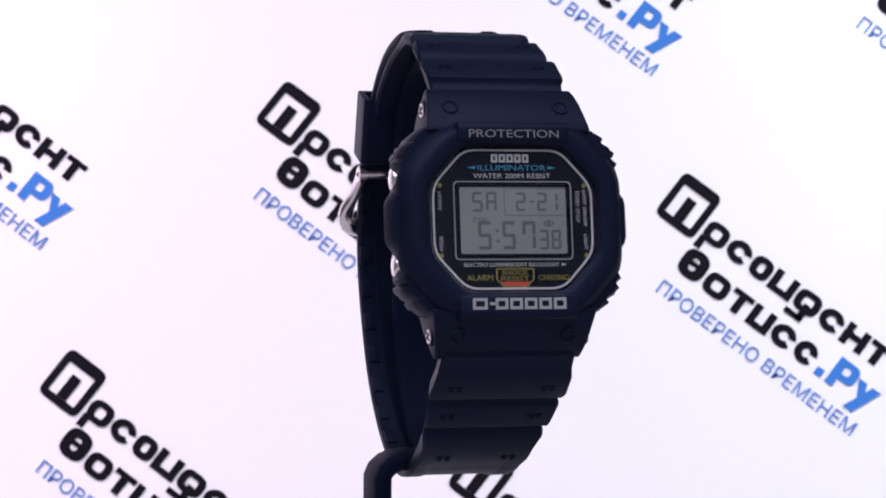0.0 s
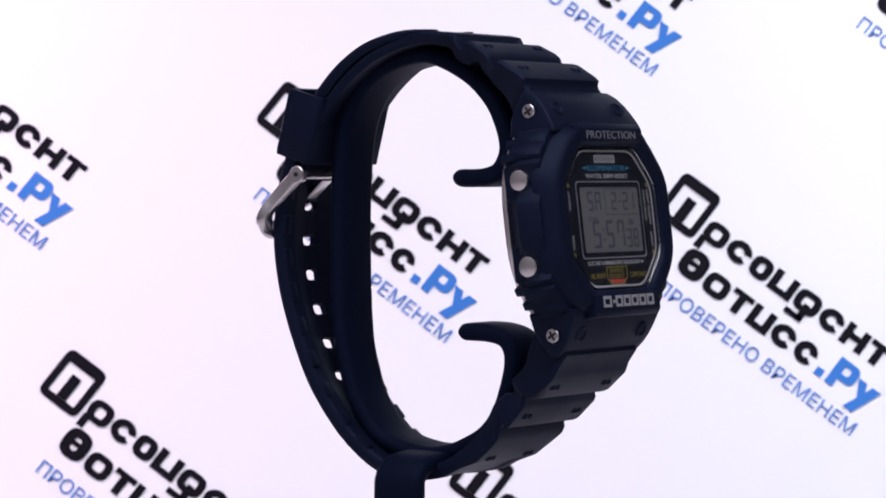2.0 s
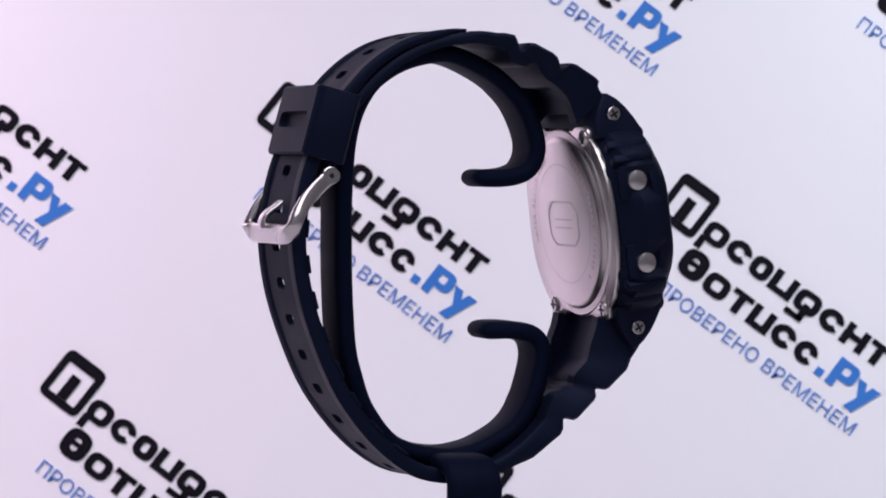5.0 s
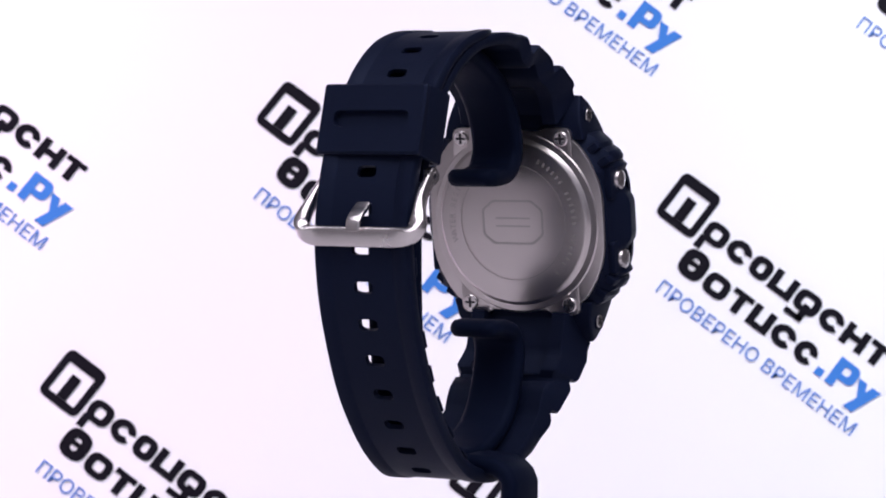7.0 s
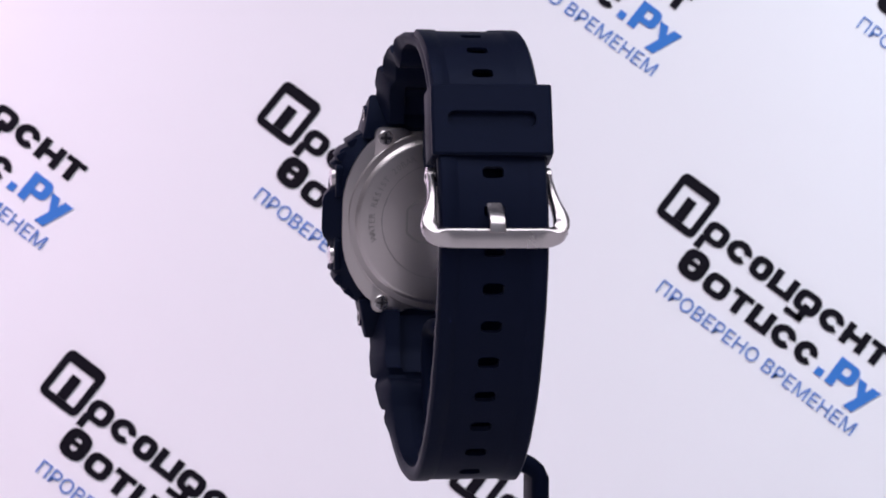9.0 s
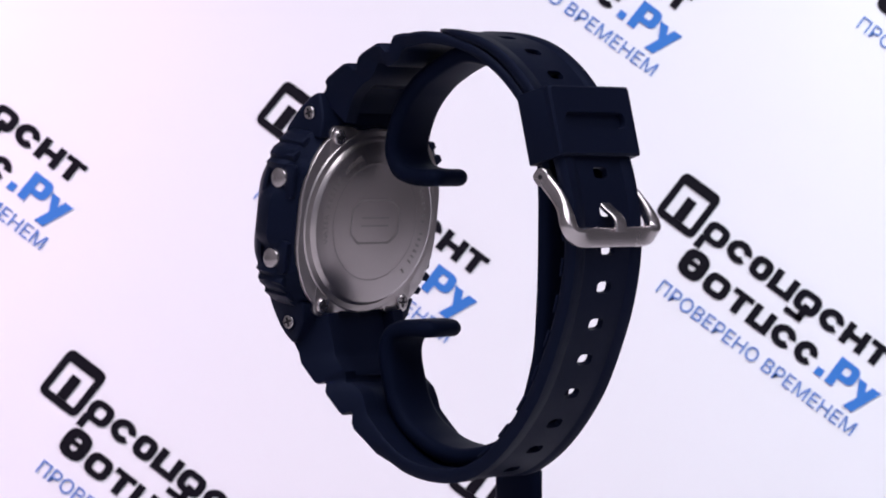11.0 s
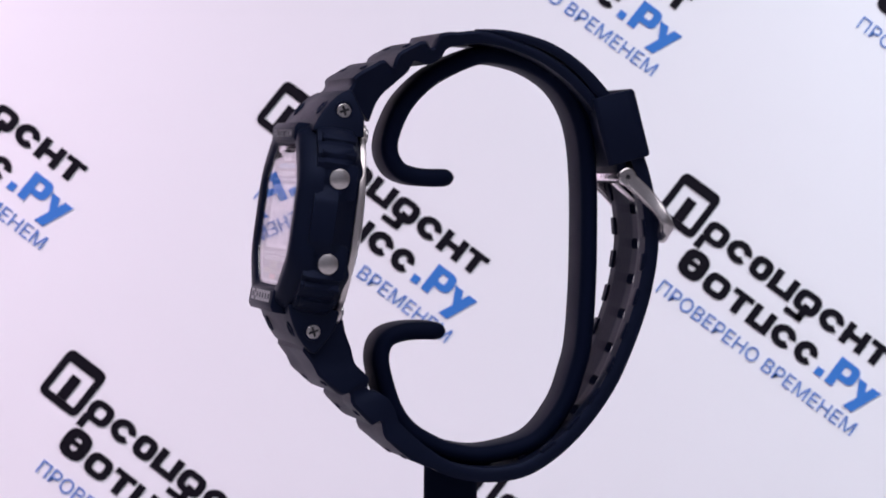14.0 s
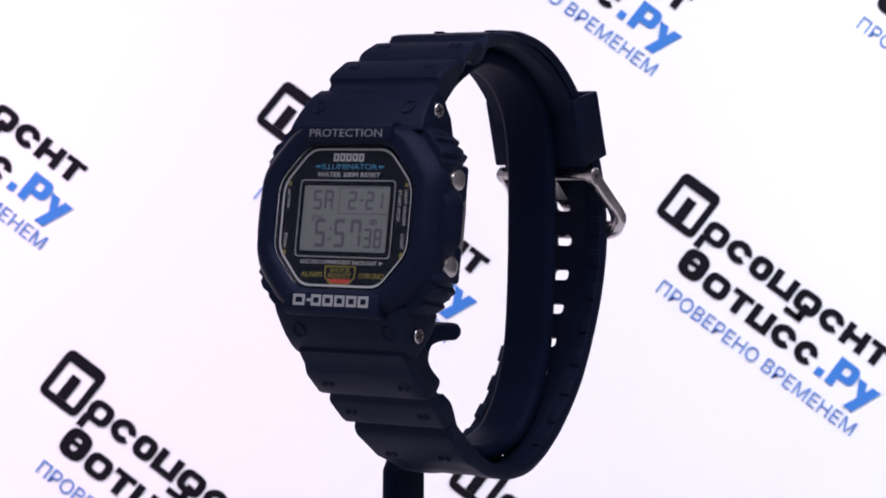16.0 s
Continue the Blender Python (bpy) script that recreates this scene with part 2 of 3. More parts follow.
def make_marks():
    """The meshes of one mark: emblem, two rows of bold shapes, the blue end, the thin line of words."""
    shapes = [("emblem_frame", INK, [frame_ring(rounded([(-14.6, 19.2), (-0.5, 19.2), (-0.5, 35.4), (-14.6, 35.4)], 2.6, 5),
                                                rounded([(-12.3, 21.6), (-2.8, 21.6), (-2.8, 31.9), (-12.3, 31.9)], 0.2, 5), 0, 0.3)]),
              ("emblem_bar", INK, [box(-9.2, -5.9, 21.7, 29.4, 0, 0.3)])]
    x = 0.6
    upper = [("o", 7.9), ("c", 7.9), ("o", 6.9), ("u", 8.2), ("o", 8.4), ("c", 7.9), ("h", 8.0), ("t", 7.0)]
    for n, (kind, w) in enumerate(upper):
        tail = {0: [box(0.6, 2.9, 18.4, 22.6, 0, 0.28)], 4: [box(38.0, 40.3, 19.2, 24.5, 0, 0.28), box(34.0, 40.2, 18.6, 20.4, 0, 0.28)]}.get(n, [])
        shapes.append(("bold_shape", INK, pieces(kind, x, w, 21.6, 28.6) + tail))
        x += w + 0.75
    shapes.append(("bold_shape", INK, pieces("o", 0.3, 8.6, 8.9, 18.1) + [box(2.5, 7.0, 12.9, 14.4, 0, 0.28)]))
    x = 9.8
    for kind, w in (("o", 8.2), ("t", 7.2), ("u", 7.6), ("c", 7.9), ("c", 7.2)):
        shapes.append(("bold_shape", INK, pieces(kind, x, w, 8.9, 16.0)))
        x += w + 0.7
    shapes.append(("blue_shape", BLUE, [box(52.4, 54.9, 8.9, 11.4, 0, 0.3)]))
    shapes.append(("blue_shape", BLUE, [box(56.4, 59.2, 8.9, 18.2, 0, 0.3),
                                        frame_ring(rounded([(57.0, 11.8), (64.2, 11.8), (64.2, 18.2), (57.0, 18.2)], 2.6, 5),
                                                   rounded([(59.0, 13.8), (61.6, 13.8), (61.6, 16.3), (59.0, 16.3)], 0.8, 5), 0, 0.29)]))
    shapes.append(("blue_shape", BLUE, [prism([(64.3, 16.0), (67.3, 16.0), (69.9, 9.6), (68.5, 8.2)], 0, 0.3),
                                        prism([(72.4, 16.0), (69.4, 16.0), (65.2, 6.2), (68.4, 6.2)], 0, 0.31)]))
    shapes.append(("word_print", BLUE_PALE, [moved(letters("ПРОВЕРЕНО ВРЕМЕНЕМ", 4.5, 72.2, "LEFT", 0.3), 0.0, 2.2, 0)]))
    out = []
    turn = Matrix.Rotation(radians(-37.65), 4, "Z")
    for name, mat, bms in shapes:
        bm = merge(*bms)
        bm.transform(MM @ Matrix.Scale(PRINT, 4) @ turn)
        bmesh.ops.recalc_face_normals(bm, faces=bm.faces)
        me = bpy.data.meshes.new(name)
        bm.to_mesh(me)
        bm.free()
        out.append((name, me, mat))
    return out


def print_backdrop():
    marks = make_marks()
    for i in range(-10, 10):
        for j in range(-8, 8):
            x = PRINT * (-57.0 + 120.70 * i - 63.65 * j)
            y = PRINT * (15.5 - 28.31 * i - 82.16 * j)
            if not (-950 < x and x + 103 < 300 and y - 46 > -178 and y + 50 < 420):
                continue
            for name, me, mat in marks:
                ob = mesh_part(name, me, mat, backdrop, smooth=0)
                ob.location = (x / 1000, y / 1000, 0)


print_backdrop()

# ---- the display stand ----
stand = tagged(new("display_stand"), "glossy black plastic watch stand with an open oval band", "watch stand")
stand.location = (0, 0, TABLE_Z)
UPZ = Matrix.Translation((0, 0, -TABLE_Z * 1000))


def make_stand():
    line = [(-1.3, 7.8), (-5.9, 7.7), (-9.4, 8.1), (-12.0, 9.3), (-13.5, 12.2), (-13.2, 15.6), (-11.2, 20.2), (-8.6, 23.4), (-5.1, 26.2), (0.9, 29.1),
            (5.5, 29.9), (12.2, 28.4), (17.8, 25.0), (21.2, 20.2), (22.9, 14.5), (23.6, 7.0), (23.75, -1.0), (23.6, -11.4), (22.9, -21.9),
            (21.6, -27.5), (19.6, -32.9), (15.6, -38.4), (11.4, -40.9), (4.3, -42.3), (-1.2, -41.7), (-5.2, -40.2), (-9.6, -37.5), (-12.6, -33.4),
            (-14.6, -27.2), (-14.9, -23.6), (-13.7, -21.1), (-11.0, -20.0), (-7.2, -19.7), (-2.7, -19.9)]

    def ends(f):
        e = min(f, 1 - f) * 226
        tip, side = min(1.0, e / 3.0), min(1.0, e / 5.0)
        return (0.5 + 0.5 * math.sqrt(1 - (1 - side) ** 2), max(0.14, math.sqrt(1 - (1 - tip) ** 2)))
    part("band", sweep([(-0.65, y, z) for y, z in line], [(1, 0, 0), (1, 0, 0)], 10.1, 3.2, ends, 0.5), STAND, stand, at=UPZ)
    post = [(-2, 2.5, -43.0), (-8, 2.5, -43.1), (-11.6, 2.5, -43.6), (-13.9, 2.5, -45.6), (-14.2, 2.5, -50), (-14.2, 2.5, -80), (-14.2, 2.5, -195.0)]
    part("post", sweep(post, [(0, 1, 0), (0, 1, 0)], 10.2, 3.3, None, 1.5), STAND, stand, at=UPZ)
    part("base", lathe([(0.01, 0), (44, 0), (45, 1), (45, 4.5), (43.5, 6), (0.01, 6)], 64), STAND, stand, "round black foot of the stand")


make_stand()

# ---- the watch ----
watch = tagged(new("wrist_watch"), "black resin digital wrist watch buckled round a display stand", "watch")


def side_outline():
    """Half of the case's outline from its top to its bottom: (half width, height)."""
    half = [(14.4, 16.2), (15.6, 15.6), (17.0, 14.4), (17.2, 13.6), (18.6, 12.8), (19.3, 11.6), (19.0, 10.8), (20.0, 10.0), (19.6, 9.2),
            (19.2, 8.6), (19.2, 6.2), (19.7, 5.4), (20.9, 3.9), (21.2, 2.8)]
    return half + [(x, -a) for x, a in reversed(half)]


def make_case():
    right = side_outline()
    outline = right + [(-x, a) for x, a in reversed(right)]
    slim = [(math.copysign(min(abs(x), 17.4, 26.4 - 0.95 * abs(a)), x), a) for x, a in outline]
    waist = [(max(-18.9, min(18.9, x)), a) for x, a in outline]
    body = loft([[(x * 0.985, a * 0.985, -4.2) for x, a in slim], [(x, a, -3.9) for x, a in slim], [(x, a, -1.8) for x, a in waist],
                 [(x * 1.012, a, 0.4) for x, a in outline], [(x, a, 3.0) for x, a in outline], [(x * 0.968, a * 0.985, 4.4) for x, a in outline]])
    bez = part("bezel", body, RUBBER, watch, at=CASE)
    loops = []
    for hw, hh, kx, ky, b in ((20.0, 16.2, 13.2, 8.7, 3.0), (20.0, 16.2, 13.1, 8.7, 3.9), (19.5, 16.1, 12.5, 8.4, 5.0), (18.8, 15.7, 11.6, 7.7, 6.2), (18.1, 15.3, 11.0, 7.1, 6.85),
                              (17.6, 15.0, 10.3, 6.8, 6.95), (15.9, 13.5, 9.5, 6.4, 6.95), (15.3, 12.95, 9.2, 6.2, 6.7),
                              (14.8, 12.45, 8.9, 6.0, 5.9), (14.8, 12.45, 8.9, 6.0, 5.0)):
        loops.append([(x, y, b) for x, y in octagon(hw, hh, kx, ky, 3.2 if hw > 17 else 2.0)])
    part("front_ring", loft(loops, cap0=False, cap1=False), RUBBER, bez, at=CASE)
    # plates over and under the dial
    top = [(12.9, 6.6), (13.3, 7.35), (15.6, 7.5), (16.5, 6.9), (16.6, 4.5), (12.9, 4.5)]
    low = [(-12.9, 6.6), (-13.3, 7.35), (-16.2, 7.5), (-17.1, 7.0), (-17.2, 4.5), (-12.9, 4.5)]
    for prof, hw in ((top, 9.9), (low, 10.4)):
        bm = across(prof, hw, w=0.25)
        part("bezel_plate", bm, RUBBER, bez, at=CASE)
    # ends that reach over the strap, with two shallow dimples each
    for sgn in (1, -1):
        prof = [(15.2, 5.2), (16.6, 4.8), (18.6, 3.8), (20.5, 2.6), (22.0, 1.3), (23.1, -0.2), (23.3, -1.2), (21.0, -2.6), (18.6, -3.8), (15.2, -4.1)]
        bm = loft([[(-1, p, q) for p, q in prof], [(1, p, q) for p, q in prof]])
        for v in bm.verts:
            v.co.x *= 14.7 - (v.co.y - 15.2) * 0.2
            v.co.y *= sgn
        end = part("bezel_end", bevel(bm, 0.45, 3), RUBBER, bez, at=CASE)
        for x in (-9.9, 9.9):
            pit = loft([ring(1.6, -0.1, 20), ring(1.4, 0.26, 20), ring(1.2, 0.26, 20), ring(0.95, -0.05, 20), ring(0.1, -0.08, 20)], cap0=False)
            m = Matrix.Translation((x, 19.6 * sgn, 3.2)) @ Matrix.Rotation(radians(-32 * sgn), 4, "X")
            part("dimple", pit, RUBBER, end, at=CASE @ m)
        # side screws
        for side in (1, -1):
            m = Matrix.Translation((13.95 * side, 19.4 * sgn, 0.0)) @ Matrix.Rotation(radians(90 * side), 4, "Y")
            collar = loft([ring(1.75, -0.6, 24), ring(1.65, 0.16, 24), ring(1.36, 0.16, 24), ring(1.33, -0.5, 24)], closed=False, cap0=False, cap1=False)
            part("screw_seat", collar, RUBBER, end, at=CASE @ m)
            screw = part("screw", lathe([(1.3, -0.6), (1.3, 0.1), (1.15, 0.25), (0.1, 0.3)], 24), STEEL, watch, "small cross-head steel screw", at=CASE @ m)
            cross = merge(box(-0.85, 0.85, -0.2, 0.2, 0.2, 0.36), box(-0.2, 0.2, -0.85, 0.85, 0.2, 0.37))
            part("cross_slot", cross, DARKSLOT, screw, at=CASE @ m @ Matrix.Rotation(radians(25), 4, "Z"))
    # ribs beside the buttons, and the buttons
    for side in (1, -1):
        for a in (7.4, -7.4):
            m = Matrix.Translation((19.1 * side, a, 0.35)) @ Matrix.Rotation(radians(90 * side), 4, "Y")
            part("button", lathe([(1.85, -1), (1.9, 0.5), (1.75, 0.85), (1.2, 1.05), (0.1, 1.1)], 32), STEEL, watch, "round polished steel push button", at=CASE @ m)
            sa = 1 if a > 0 else -1
            pad = rounded([(-3.3, -3.5 * 1.0), (3.3, -3.5 * 1.0), (3.3, 2.7), (-3.3, 2.7)], 0.9)
            part("button_pad", prism([(x, y * sa) for x, y in pad][::sa], -1, 0.22, 0.15), RUBBER, bez, at=CASE @ m)
            for c, x, l in ((11.4, 18.6, 2.6), (13.9, 16.6, 2.6)):
                rib = box(-3.6, 2.6, -0.75, 0.75, -1.6, 0.55, 0.3)
                mm = Matrix.Translation((x * side, c * sa, 0.2)) @ Matrix.Rotation(radians(90 * side), 4, "Y") @ Matrix.Rotation(radians(32 * sa * side), 4, "X")
                part("side_rib", rib, RUBBER, bez, at=CASE @ mm)


make_case()


def make_dial():
    dial = part("dial", prism(octagon(14.75, 12.4, 8.85, 5.95, 2.0), 4.6, 5.35), DIAL, watch, "black dial plate with printed words", at=CASE)
    glass = part("dial_glass", prism(octagon(14.72, 12.37, 8.83, 5.93, 2.0), 5.75, 6.35), GLASS, watch, "clear flat mineral glass", at=CASE, smooth=0)
    glass.visible_shadow = False
    z = 5.35

    def put(name, bm, mat, x=0.0, y=0.0, turn=0, parent=dial, up=0.0, label=""):
        return part(name, moved(bm, x, y, z + up, turn), mat, parent, label, at=CASE, smooth=0)
    # silver line round the dial
    put("silver_line", frame_ring(octagon(14.3, 12.0, 8.6, 5.8, 2.0), octagon(13.95, 11.65, 8.45, 5.65, 2.0), 0, 0.06), SILVER)
    # window of the display
    out = rounded([(-10.55, -6.95), (10.55, -6.95), (10.55, 6.55), (-10.55, 6.55)], 0.9)
    mid = rounded([(-10.2, -6.6), (10.2, -6.6), (10.2, 6.2), (-10.2, 6.2)], 0.8)
    inn = rounded([(-9.5, -5.9), (9.5, -5.9), (9.5, 5.5), (-9.5, 5.5)], 0.5)
    put("window_line", frame_ring(out, rounded([(-10.35, -6.75), (10.35, -6.75), (10.35, 6.35), (-10.35, 6.35)], 0.85), 0, 0.07), PRINT_DIM)
    put("window_frame", frame_ring(mid, inn, 0, 0.12), DIAL)
    lcd = part("display", moved(prism(rounded([(-9.9, -6.3), (9.9, -6.3), (9.9, 5.9), (-9.9, 5.9)], 0.6), 0, 0.05), 0, 0, z), LCD, watch,
               "grey liquid crystal display showing day and time", at=CASE, smooth=0)
    # seven-segment marks
    names = {"0": "abcdef", "2": "abged", "5": "afgcd", "7": "abcf", "3": "abgcd", "8": "abcdefg", "1": "bc", "S": "afgcd", "A": "abcefg", "-": "g", "4": "fgbc", "H": "fgbce"}

    def digit(ch, x, y, w, h, t):
        g, bms = 0.06, []
        for seg in names[ch]:
            if seg in "agd":
                yy = {"a": y + h - t, "g": y + h / 2 - t / 2, "d": y}[seg]
                pts = [(x + g + t * 0.35, yy), (x + w - g - t * 0.35, yy), (x + w - g - t * 0.05, yy + t / 2), (x + w - g - t * 0.35, yy + t), (x + g + t * 0.35, yy + t), (x + g + t * 0.05, yy + t / 2)]
            else:
                xx = x if seg in "fe" else x + w - t
                y0, y1 = (y + h / 2 + g, y + h - g - t * 0.2) if seg in "fb" else (y + g + t * 0.2, y + h / 2 - g)
                pts = [(xx, y0 + t * 0.3), (xx + t / 2, y0), (xx + t, y0 + t * 0.3), (xx + t, y1 - t * 0.3), (xx + t / 2, y1), (xx, y1 - t * 0.3)]
            bms.append(prism(pts, 0.05, 0.075))
        part("digit", moved(merge(*bms), 0, 0, z), SEGMENT, lcd, at=CASE, smooth=0)
    digit("S", -7.3, 1.3, 1.9, 3.4, 0.45)
    digit("A", -4.8, 1.3, 1.9, 3.4, 0.45)
    for ch, x in (("2", 0.5), ("-", 2.9), ("2", 4.3), ("1", 6.3)):
        digit(ch, x, 1.4, 1.8 if ch != "-" else 1.1, 3.2, 0.45)
    for ch, x in (("5", -6.4), ("5", -2.1), ("7", 1.5)):
        digit(ch, x, -5.2, 2.4, 4.9, 0.62)
    for ch, x in (("3", 4.5), ("8", 6.7)):
        digit(ch, x, -5.2, 1.75, 3.4, 0.46)
    for ch, x in (("2", -7.3), ("4", -6.4), ("H", -5.5)):
        digit(ch, x, -0.55, 0.7, 1.0, 0.17)
    part("colon", moved(merge(box(-3.2, -2.7, -2.2, -1.7, 0.05, 0.075), box(-3.2, -2.7, -4.0, -3.5, 0.05, 0.075)), 0, 0, z), SEGMENT, lcd, at=CASE, smooth=0)
    part("date_frame", moved(merge(box(-1.6, -1.45, 0.7, 5.3, 0.05, 0.07), box(-1.6, 9.3, 0.6, 0.75, 0.05, 0.07), box(-1.6, 9.3, 5.2, 5.32, 0.05, 0.07)), 0, 0, z), SEGMENT, lcd, at=CASE, smooth=0)
    eye = [frame_ring([(x * 1.0, y * 0.55) for x, y, _ in ring(0.95, 0, 16)], [(x, y * 0.5) for x, y, _ in ring(0.6, 0, 16)], 0.05, 0.07)]
    part("symbol", moved(merge(*eye, prism([(x, y) for x, y, _ in ring(0.3, 0, 10)], 0.05, 0.07)), 6.3, -0.7, z), SEGMENT, lcd, at=CASE, smooth=0)
    # printed words
    def blocks(count, w, h, gap):
        """A brand mark as a row of plain open blocks."""
        bms, step = [], (w + gap) / count
        for k in range(count):
            x0, x1 = -w / 2 + k * step, -w / 2 + (k + 1) * step - gap
            t = h * 0.26
            o = [(x0, -h / 2), (x1, -h / 2), (x1, h / 2), (x0, h / 2)]
            i = [(x0 + t, -h / 2 + t), (x1 - t, -h / 2 + t), (x1 - t, h / 2 - t), (x0 + t, h / 2 - t)]
            bms.append(frame_ring(o, i, 0, 0.06))
        return merge(*bms)
    put("maker_mark", blocks(5, 6.7, 1.4, 0.25), WHITE, -0.3, 10.45)
    put("word", letters("ILLUMINATOR", 0.95, 12.2), TEAL, 0, 8.85)
    for sx in (-1, 1):
        put("arrow", prism([(sx * 6.5, -0.3), (sx * 6.5, 0.3), (sx * 7.9, 0.0)][::sx], 0, 0.06), TEAL, 0, 8.85)
    put("word", letters("WATER 200M RESIST", 0.8, 13.8), WHITE, 0, 7.45)
    put("word", letters("ELECTRO LUMINESCENT BACKLIGHT", 0.68, 17.0), WHITE, -0.5, -7.75)
    put("arrow", prism([(0, -0.3), (0.9, 0), (0, 0.3)], 0, 0.06), WHITE, 8.4, -7.75)
    put("word", letters("ALARM", 0.95, 4.6), YELLOW, -6.3, -9.95)
    put("word", letters("CHRONO", 0.95, 5.4), YELLOW, 6.9, -9.95)
    bo = [(-3.4, 1.55), (3.4, 1.55), (3.4, -0.4), (2.0, -1.75), (-2.0, -1.75), (-3.4, -0.4)]
    put("badge_line", frame_ring(rounded(bo, 0.3), rounded([(x * 0.93, y * 0.87) for x, y in bo], 0.25), 0, 0.06), YELLOW, 0, -9.9)
    put("word", letters("SHOCK", 0.8, 4.6), YELLOW, 0, -9.1)
    put("word", letters("RESIST", 0.8, 5.0), YELLOW, 0, -10.1)
    put("badge_base", prism([(-2.6, -0.75), (2.6, -0.75), (1.8, -1.45), (-1.8, -1.45)], 0, 0.06), RED, 0, -9.9)
    put("word", letters("ADJUST", 0.62, 3.4), WHITE, -12.9, 3.2, 90)
    put("word", letters("MODE", 0.62, 2.4), WHITE, -12.9, -4.1, 90)
    put("word", letters("LIGHT ON/OFF", 0.62, 6.2), WHITE, 12.9, 1.9, -90)
    put("word", letters("START-STOP", 0.62, 5.4), WHITE, 11.6, 2.2, -90)
    put("word", letters("LIGHT", 0.62, 2.6), WHITE, 12.9, -3.9, -90)
    for x, y in ((-12.9, 5.8), (-12.9, -6.2), (12.9, 5.8), (12.9, -6.2)):
        put("dot", prism([(u, v) for u, v, _ in ring(0.38, 0, 12)], 0, 0.06), YELLOW, x, y)
    part("word", moved(letters("PROTECTION", 1.35, 16.0, depth=0.08), 0, 14.45, 7.42), PRINT_DIM, watch, at=CASE, smooth=0)
    # brand mark on the lower plate: plain open blocks and a bar
    mark = blocks(5, 12.6, 1.95, 0.35)
    part("brand_mark", moved(mark, 2.0, -14.55, 7.42), SILVER, watch, "plain silver brand mark blocks", at=CASE, smooth=0)
    part("brand_mark", moved(merge(blocks(1, 2.6, 1.95, 0.0), box(1.75, 3.2, -0.25, 0.25, 0, 0.06)), -7.0, -14.55, 7.42), SILVER, watch, at=CASE, smooth=0)


make_dial()


def make_back():
    flip = CASE @ Matrix.Rotation(radians(180), 4, "Y")
    plate = part("case_back", lathe([(17.3, 3.9), (17.3, 4.7), (17.0, 5.0), (16.3, 5.05), (15.9, 5.1), (15.3, 5.75), (14.9, 5.9), (0.1, 6.0)], 96), BRUSHED, watch,
                 "polished round steel case back with screws", at=flip)
    part("back_flange", prism(octagon(18.2, 16.9, 12.4, 7.8, 5.0), 3.7, 4.75, 0.2), BRUSHED, plate, at=flip)
    for x in (-10.5, 10.5):
        for a in (-15.6, 15.6):
            sx, sa = (1 if x > 0 else -1), (1 if a > 0 else -1)
            tab = rounded([(x + sx * 2.0, a - sa * 6), (x + sx * 2.0, a + sa * 2.0), (x - sx * 4.5, a + sa * 2.0), (x - sx * 8, a - sa * 3.5)], 1.9, 6)
            part("ear", prism(tab, 3.8, 4.85, 0.2), BRUSHED, plate, at=flip)
            m = flip @ Matrix.Translation((x, a, 4.9))
            sc = part("screw", lathe([(1.45, -0.3), (1.45, 0.25), (1.25, 0.45), (0.1, 0.5)], 24), STEEL, watch, "small cross-head steel screw", at=m)
            part("cross_slot", merge(box(-0.95, 0.95, -0.2, 0.2, 0.4, 0.56), box(-0.2, 0.2, -0.95, 0.95, 0.4, 0.57)), DARKSLOT, sc, at=m)
    # engraved words on an arc, an emblem frame and two thin arcs
    word, r = "WATER RESIST 20BAR", 12.9
    for k, ch in enumerate(word):
        if ch == " ":
            continue
        ang = 194 - k * 4.7
        bm = letters(ch, 1.15, depth=0.03)
        bm.transform(Matrix.Rotation(radians(ang - 90), 4, "Z") @ Matrix.Translation((0, r, 0)))
        part("engraved_letter", moved(bm, 0, 0, 5.97), ENGRAVED, plate, at=flip, smooth=0)
    for k in range(22):
        ang = 62 - k * 5.2
        bm = box(-0.22, 0.22, -0.45, 0.45, 0, 0.03)
        bm.transform(Matrix.Rotation(radians(ang - 90), 4, "Z") @ Matrix.Translation((0, r, 0)))
        if k % 7 != 6:
            part("engraved_bar", moved(bm, 0, 0, 5.97), ENGRAVED, plate, at=flip, smooth=0)
    em = merge(frame_ring(octagon(6.4, 4.2, 4.2, 2.4, 0.6), octagon(6.0, 3.8, 3.9, 2.2, 0.6), 0, 0.03), box(-3.6, 3.6, -0.9, -0.6, 0, 0.03), box(-3.6, 3.6, 0.6, 0.9, 0, 0.03))
    part("engraved_emblem", moved(em, 0, 0, 5.99), ENGRAVED, plate, at=flip, smooth=0)
    arc = loft([[(rr * math.cos(radians(g)), rr * math.sin(radians(g)), 0.03) for g in range(0, 360, 4)] for rr in (10.9, 11.05)], cap0=False, cap1=False)
    part("engraved_ring", moved(arc, 0, 0, 5.99), ENGRAVED, plate, at=flip, smooth=0)


make_back()


# ---- the strap ----
def swung(bm, at=None):
    """The worn strap sits a little askew: it swings about the upright axis, more the farther it is from the case."""
    if at is not None:
        bm.transform(at)
    for v in bm.verts:
        a = radians(0.7) * min(1.0, max(0.0, (v.co.y + 20) / 25))
        v.co.x, v.co.y = v.co.x * math.cos(a) - v.co.y * math.sin(a), v.co.x * math.sin(a) + v.co.y * math.cos(a)
    return bm


